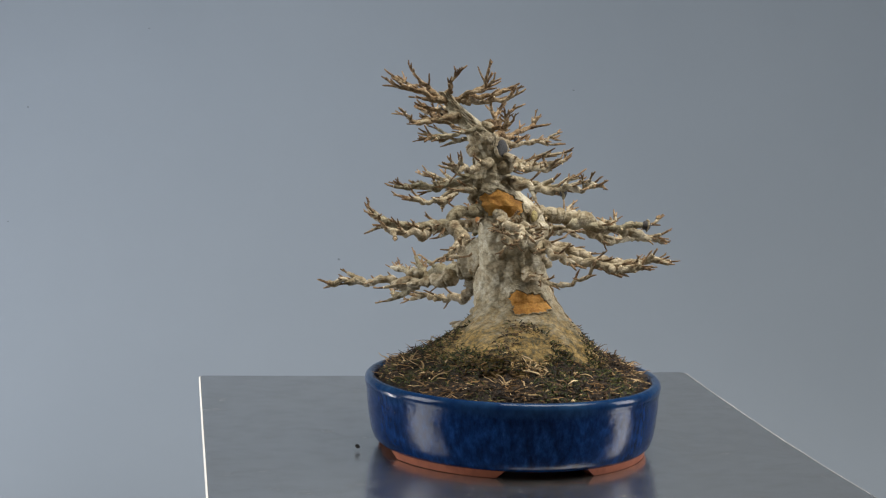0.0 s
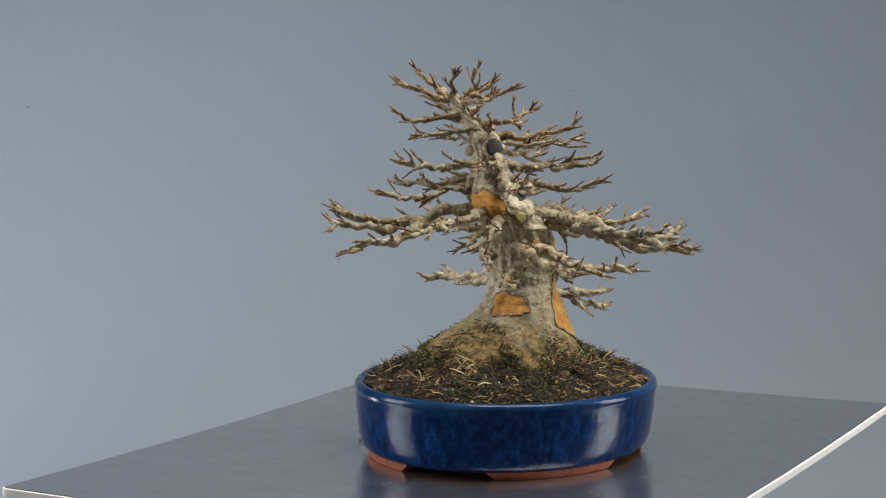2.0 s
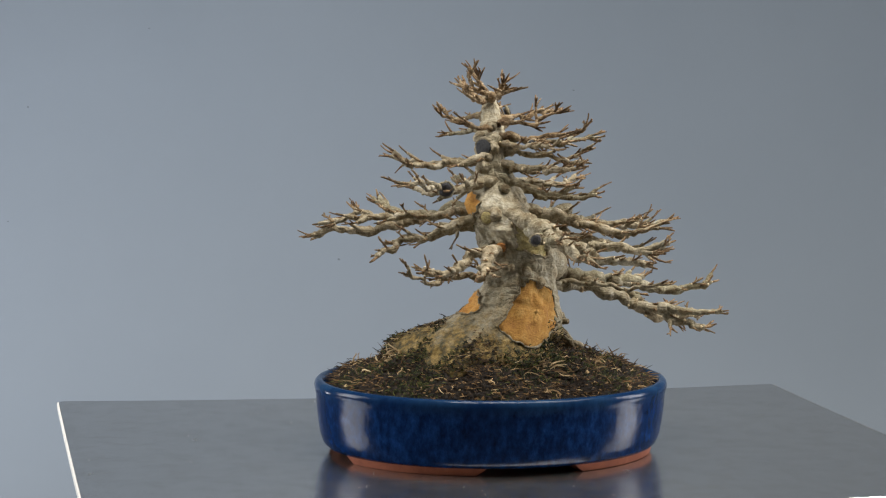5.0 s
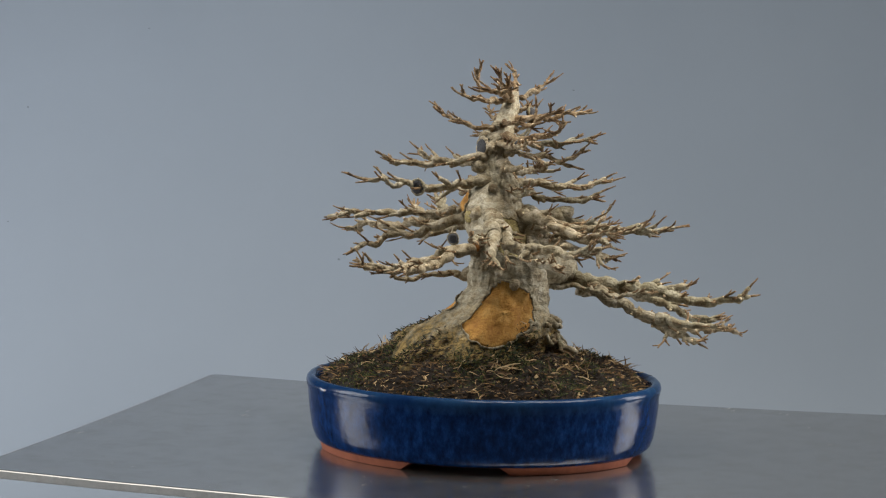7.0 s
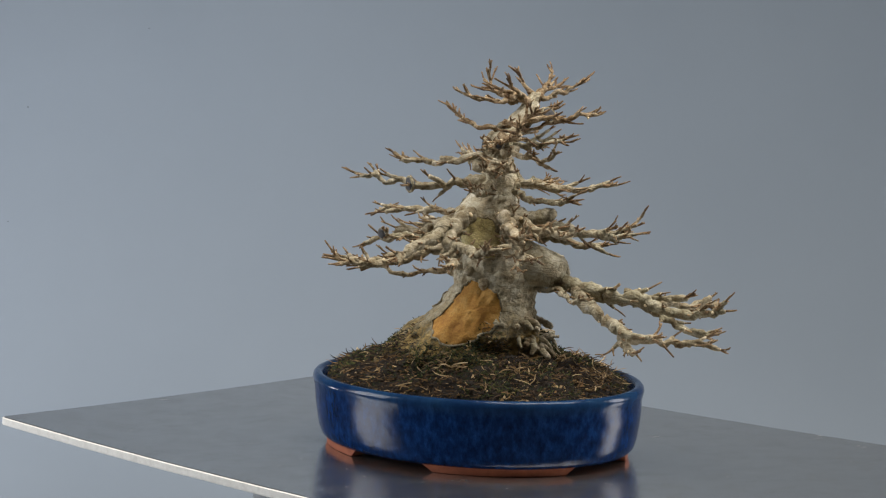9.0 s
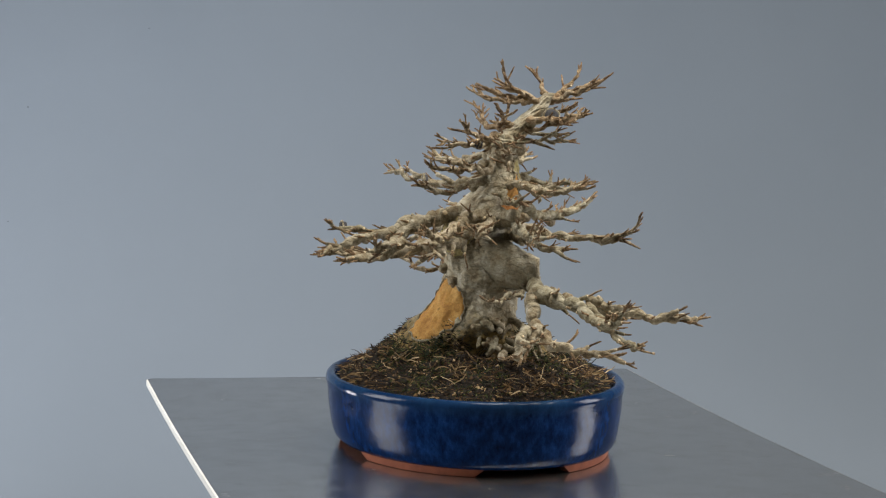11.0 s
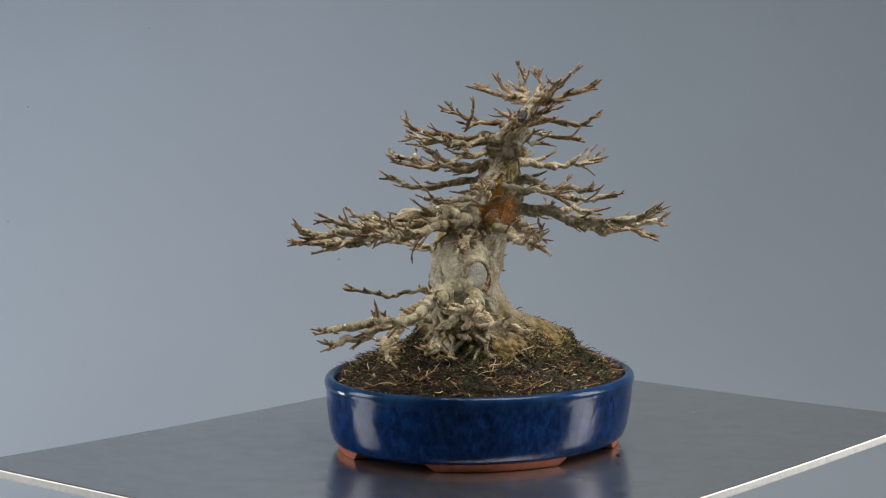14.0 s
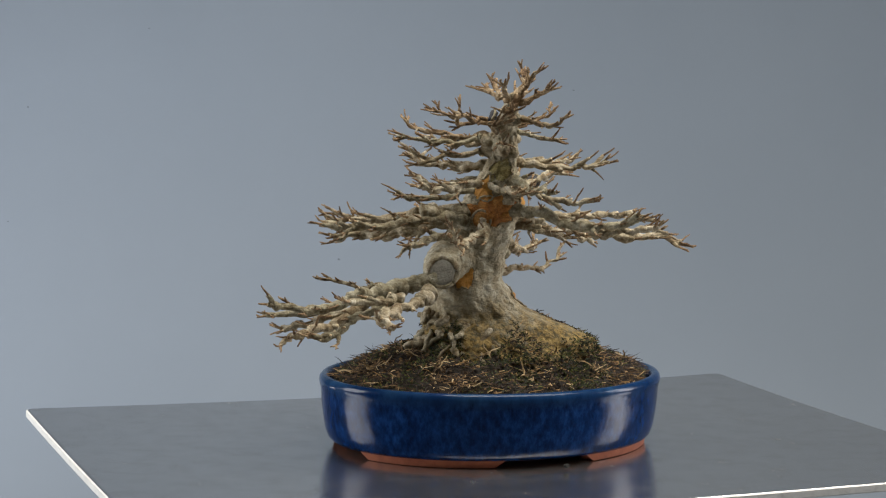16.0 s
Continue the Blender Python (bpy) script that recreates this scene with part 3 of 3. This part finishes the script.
def bonsai():
    t = thing("bonsai_tree", "bare bonsai with pale knobbly bark and orange wounds, in a pot", "bonsai")
    rings = []
    for z in np.linspace(0.028, 0.175, 280):
        rings.append([trunk_point(z, a)[0] for a in np.linspace(0, 2 * math.pi, 180, endpoint=False)])
    v, f = lathe(rings)
    f.append(tuple(len(v) - 180 + k for k in range(180)))
    trunk = part("trunk", mesh_of("trunk", v, f, BARK), t, "pale flaking trunk flaring into mossy roots")
    orange = "orange scraped wound in the bark"
    wound(trunk, -74, 0.0715, 0.0092, 0.0060, WOUND, orange, 1)
    wound(trunk, 30, 0.0688, 0.0165, 0.0150, WOUND, orange, 2, skew=-420, rag=0.45)
    wound(trunk, 37, 0.1040, 0.0105, 0.0095, LICHEN, "yellowish lichen patch", 9, 0.0006)
    wound(trunk, -92, 0.1195, 0.0125, 0.0068, WOUND, orange, 3)
    wound(trunk, 135, 0.1275, 0.0060, 0.0070, WOUND, orange, 5)
    wound(trunk, 165, 0.1160, 0.0150, 0.0078, RUST, "rusty brown scraped wound in the bark", 6)
    wound(trunk, 168, 0.1370, 0.0052, 0.0060, LICHEN, "yellowish lichen patch", 11, 0.0006)
    wound(trunk, 160, 0.0860, 0.0045, 0.0090, WOUND, orange, 7)
    # the swollen base of a limb that was sawn off
    v, f = [], []
    line = spline([(0.010, 0.0100, 0.0930), (0.000, 0.0215, 0.0915), (-0.0085, 0.0280, 0.0890), (-0.0168, 0.0302, 0.0872)], 0.0012)
    tube(v, f, line, [0.0160 - 0.0078 * (i / (len(line) - 1)) ** 0.8 for i in range(len(line))], 36)
    roughen(v, 0, 0.0011)
    part("limb_base", mesh_of("limb_base", v, f, BARK), trunk, "swollen base of a sawn-off limb")
    cut_stub(trunk, (-0.0180, 0.0304, 0.0870), (-0.99, 0.14, 0.03), 0.0066, "round grey healed cut", GREYCUT)
    for z, az, r, mat in ((0.1139, -33, 0.0030, LICHEN), (0.0997, -25, 0.0026, RUST), (0.1120, 158, 0.0042, RUST)):
        p, d = trunk_point(z, radians(az))
        cut_stub(trunk, p + d * 0.0012, d, r, "round ringed knot", mat)
    cut_stub(trunk, (0.0030, -0.0068, 0.1475), (0.82, -0.57, 0.1), 0.0044, "round dark sealed cut", CALLUS)
    cut_stub(trunk, (-0.0262, 0.0090, 0.1640), (0.05, 0.9, 0.35), 0.0034, "round dark sealed cut", CALLUS)

    # burrs and knots of old pruning on the trunk
    rng = random.Random(21)
    for k in range(34):
        z, az, r = rng.uniform(0.080, 0.166), rng.uniform(0, 2 * math.pi), rng.uniform(0.0012, 0.0034)
        p, d = trunk_point(z, az)
        v, f = [], []
        out = (d + Vector((0, 0, rng.uniform(-0.3, 0.4)))).normalized()
        tall = rng.uniform(0.2, 1.0)
        tube(v, f, [p - out * r, p, p + out * r * tall, p + out * r * (tall + 0.45), p + out * r * (tall + 0.5)], [r * 1.25, r * 1.1, r * 0.9, r * 0.6, r * 0.2], 12)
        roughen(v, 0, r * 0.30)
        part("burr", mesh_of("burr", v, f, LIMB), trunk)

    # gnarled surface roots under the low limb
    for k in range(46):
        z, az, r = rng.uniform(0.047, 0.066), radians(rng.gauss(122, 26)), rng.uniform(0.0009, 0.0022)
        p, d = trunk_point(z, az)
        v, f = [], []
        line, way = [p - d * 0.001], (d * rng.uniform(0.2, 0.9) + Vector((-d.y, d.x, 0)) * rng.uniform(-1, 1) + Vector((0, 0, rng.uniform(-0.9, 0.2)))).normalized()
        for q in range(rng.randint(4, 9)):
            way = (way + Vector((rng.uniform(-1, 1), rng.uniform(-1, 1), rng.uniform(-0.8, 0.5))) * 0.4).normalized()
            line.append(line[-1] + way * 0.0014)
        tube(v, f, line, [r * rng.uniform(0.75, 1.2) * (1 - 0.4 * q / len(line)) for q in range(len(line))], 9)
        roughen(v, 0, 0.0003)
        part("root", mesh_of("root", v, f, LIMB), trunk)

    count = itertools.count(1)

    def grow(r0, r1, *points, twigs=True):
        """One limb: its thickness at both ends, then direction, distance and height along it."""
        crown = points[-1][2] > 150
        thin = r0 < 2.1
        limb(t, points, r0 if thin else r0 * (0.74 if crown else 0.90), r1 * (0.72 if crown else 0.82), next(count),
             0 if not twigs else 0.006 if thin else 0.0100 if crown else 0.0108, 0.0034 if crown else 0.0042, 0.20)

    # the heavy low limb and its forks
    grow(7.2, 2.0, (110, 32, 84), (109, 48, 81.5), (111, 65, 78), (112, 81, 76.5), (112, 102, 72), (110, 119, 73), (109, 127, 78))
    grow(4.4, 1.8, (109, 48, 81), (102, 58, 75), (100, 66, 72), (96, 83, 65), (90, 100, 59), (87, 113, 57.5))
    grow(3.4, 1.5, (98, 74, 69), (100, 86, 62), (106, 105, 58.5), (115, 126, 60))
    grow(3.0, 1.4, (94, 84, 66), (91, 99, 65), (91, 124, 64))
    grow(4.8, 1.8, (122, 42, 78), (128, 60, 74), (130, 85, 72), (138, 104, 71), (146, 113, 69))
    grow(3.4, 1.5, (127, 68, 77), (123, 88, 77), (121, 103, 78))
    grow(3.2, 1.4, (120, 75, 74), (120, 92, 66), (120, 107, 61), (120, 118, 61.5))
    grow(2.0, 0.9, (100, 36, 80), (89, 58, 78.3), (82, 80, 80), (83, 90, 81))
    # a fat stump beside it
    grow(5.0, 4.6, (85, 18, 114), (93, 29, 115), (98, 38, 116), (98, 41, 116), twigs=False)
    # the wide limb above it
    grow(6.5, 2.0, (22, 30, 114), (28, 45, 110), (36, 68, 101), (38, 86, 97), (40, 109, 98))
    grow(4.6, 1.8, (22, 44, 111), (22, 60, 107), (22, 80, 101), (23, 97, 99))
    grow(3.5, 1.5, (20, 40, 109), (17, 62, 107), (16, 82, 106))
    grow(1.1, 0.7, (16, 74, 107), (16, 84, 108), (16, 89, 112))
    grow(3.2, 1.5, (36, 66, 104), (46, 88, 103), (52, 105, 108))
    grow(4.8, 1.7, (62, 26, 115), (61, 40, 113), (61, 55, 109), (61, 72, 108), (61, 88, 112))
    grow(4.2, 1.6, (60, 26, 108), (61, 48, 103), (61, 70, 102), (61, 96, 97))
    grow(4.5, 1.6, (75, 22, 113), (77, 50, 110), (76, 84, 108))
    grow(1.1, 0.7, (77, 72, 109), (77, 83, 112), (77, 89, 117))
    grow(4.5, 1.6, (100, 24, 113), (99, 42, 111), (98, 60, 110), (97, 78, 108), (96, 91, 109))
    grow(3.4, 1.5, (105, 22, 106), (112, 45, 101), (118, 65, 100))
    grow(3.8, 1.5, (150, 15, 108), (150, 36, 104), (151, 55, 104), (153, 76, 104))
    grow(1.3, 0.7, (151, 58, 104), (150, 70, 108), (149, 80, 116))
    # low front limbs
    grow(4.2, 1.7, (-9, 33, 98), (-9, 45, 95), (-9, 58, 92), (-9, 72, 93), (-9, 91, 94))
    grow(3.7, 1.6, (-22, 25, 98), (-26, 55, 91), (-28, 72, 90), (-29, 88, 93))
    grow(4.2, 1.5, (-52, 20, 112), (-60, 38, 105), (-62, 54, 101), (-58, 78, 94))
    grow(2.0, 1.0, (-42, 24, 85), (-45, 45, 83), (-45, 60, 87), (-45, 71, 96))
    # the long limb out of the orange wound and its forks
    grow(5.0, 1.8, (-132, 19, 117), (-131, 37, 113), (-131, 54, 111), (-133, 70, 113), (-134, 88, 116))
    grow(3.4, 1.5, (-131, 46, 111), (-127, 58, 107), (-126, 73, 110), (-126, 93, 113))
    grow(4.0, 1.6, (-118, 42, 110), (-106, 55, 107), (-104, 70, 103), (-103, 84, 103), (-102, 99, 101))
    grow(3.4, 1.4, (-85, 12, 117), (-84, 45, 112), (-81, 70, 113), (-81, 87, 110))
    grow(2.8, 1.4, (-70, 14, 108), (-78, 30, 103), (-81, 45, 102))
    # middle tier
    grow(3.6, 1.4, (-30, 8, 131), (-40, 33, 128), (-43, 55, 130), (-46, 74, 134))
    grow(3.0, 1.3, (-60, 6, 143), (-62, 33, 139), (-62, 63, 142))
    grow(3.0, 1.3, (-110, 8, 141), (-112, 40, 138), (-113, 65, 144))
    grow(3.2, 1.3, (-160, 10, 132), (-158, 35, 128), (-160, 57, 130))
    grow(3.0, 1.3, (-142, 12, 126), (-136, 40, 122), (-135, 66, 124))
    grow(3.2, 1.3, (45, 5, 132), (42, 35, 127), (42, 60, 131))
    grow(3.0, 1.2, (50, 5, 139), (47, 35, 137), (45, 62, 144))
    grow(2.6, 1.2, (75, 6, 137), (62, 32, 138), (55, 56, 142))
    grow(3.2, 1.3, (120, 8, 130), (125, 38, 128), (127, 65, 134))
    grow(2.8, 1.2, (96, 14, 126), (96, 38, 121), (96, 59, 124))
    grow(2.6, 1.2, (165, 12, 130), (178, 30, 127), (185, 46, 128))
    # upper tier
    grow(3.0, 1.2, (80, 4, 153), (68, 32, 154), (64, 58, 163))
    grow(2.6, 1.1, (60, 4, 149), (48, 26, 149), (44, 48, 152))
    grow(2.2, 1.0, (100, 6, 159), (88, 20, 161), (86, 38, 170))
    grow(2.6, 1.2, (160, 16, 162), (148, 36, 162), (139, 58, 165))
    grow(2.8, 1.1, (110, 6, 152), (94, 30, 150), (92, 60, 154))
    grow(2.6, 1.1, (100, 5, 145), (93, 28, 143), (91, 56, 148))
    grow(2.8, 1.1, (-168, 18, 164), (-155, 40, 161), (-149, 58, 166))
    grow(2.4, 1.1, (-150, 10, 156), (-146, 28, 153), (-145, 46, 153))
    grow(2.4, 1.1, (-70, 8, 158), (-76, 22, 161), (-77, 37, 167))
    grow(2.2, 1.0, (175, 13, 150), (172, 26, 150), (170, 38, 153))
    grow(2.2, 1.0, (160, 15, 157), (165, 27, 158), (168, 38, 161))
    grow(2.2, 1.0, (185, 20, 164), (180, 31, 165), (176, 42, 169))
    # crown
    grow(3.0, 1.1, (-172, 24, 171), (-164, 42, 175), (-163, 58, 183))
    grow(2.6, 1.0, (-174, 26, 172), (-172, 36, 180), (-168, 43, 190))
    grow(2.6, 1.0, (178, 27, 173), (172, 40, 177), (168, 51, 186))
    grow(2.8, 1.1, (-176, 22, 172), (170, 6, 173), (10, 14, 177))
    grow(2.4, 1.0, (-174, 20, 172), (-130, 12, 178), (-106, 17, 191))
    grow(2.2, 1.0, (178, 18, 172), (160, 9, 177), (122, 6, 186))
    grow(2.4, 1.0, (-170, 18, 170), (-80, 12, 172), (-57, 20, 178))
    grow(2.2, 1.0, (-175, 26, 174), (-160, 24, 182), (-155, 22, 192))
    cut_stub(t, (0.0340, -0.0275, 0.1284), (1, -0.15, -0.1), 0.0034, "round dark sealed cut on a limb", CALLUS)
    cut_stub(t, (0.0775, 0.0116, 0.1085), (0.97, 0.2, -0.1), 0.0024, "round dark sealed cut on a limb", CALLUS)
    cut_stub(t, (0.0115, 0.0165, 0.1500), (0.95, 0.25, 0.2), 0.0020, "round dark sealed cut on a limb", CALLUS)
    return t


def crumb():
    bm = bmesh.new()
    bmesh.ops.create_icosphere(bm, subdivisions=2, radius=0.0013)
    for v in bm.verts:
        v.co *= 1 + 0.5 * noise.noise(v.co * 900)
        v.co = Vector((v.co.x - 0.0665, v.co.y - 0.0215, v.co.z * 0.8 - 0.0008))
    me = bpy.data.meshes.new("soil_crumb")
    bm.to_mesh(me)
    bm.free()
    me.materials.append(CRUMB)
    return tagged(new("soil_crumb", me), "tiny dark crumb of soil on the plate", "crumb")


def specks():
    # blobs set at the paper's surface that stand in for lens dust
    for x, y, z, r in ((-0.1734, 1.2408, -0.0401, 0.0028),
                       (0.0861, 1.2972, 0.1511, 0.0022),
                       (-0.3951, 1.2981, 0.2145, 0.0022),
                       (-0.5482, 1.2581, -0.0052, 0.0020),
                       (-0.5333, 1.2942, 0.1231, 0.0022),
                       (0.0976, 1.2971, 0.1500, 0.0016)):
        bm = bmesh.new()
        bmesh.ops.create_icosphere(bm, subdivisions=2, radius=r * 0.75)
        for v in bm.verts:
            v.co *= 1 + 0.6 * noise.noise(v.co * 500 + Vector((x * 40, 0, z * 40)))
            v.co = Vector((x + v.co.x, y + v.co.y * 0.5, z + v.co.z * 0.8))
        me = bpy.data.meshes.new("lens_speck")
        bm.to_mesh(me)
        bm.free()
        me.materials.append(DIRT)
        tagged(new("lens_speck", me), "tiny dark speck at the backdrop, standing in for dust on the lens", "speck", "specks on the backdrop")


specks()
STAND = turntable()
TURNING = [plate(), pot(), soil(), *litter(), bonsai(), crumb()]


def motions():
    for ob in TURNING:
        walk(ob, [(i * 0.5, pose(0, 0, 0, 0, 0, a)) for i, a in enumerate(TURN)])


motions()
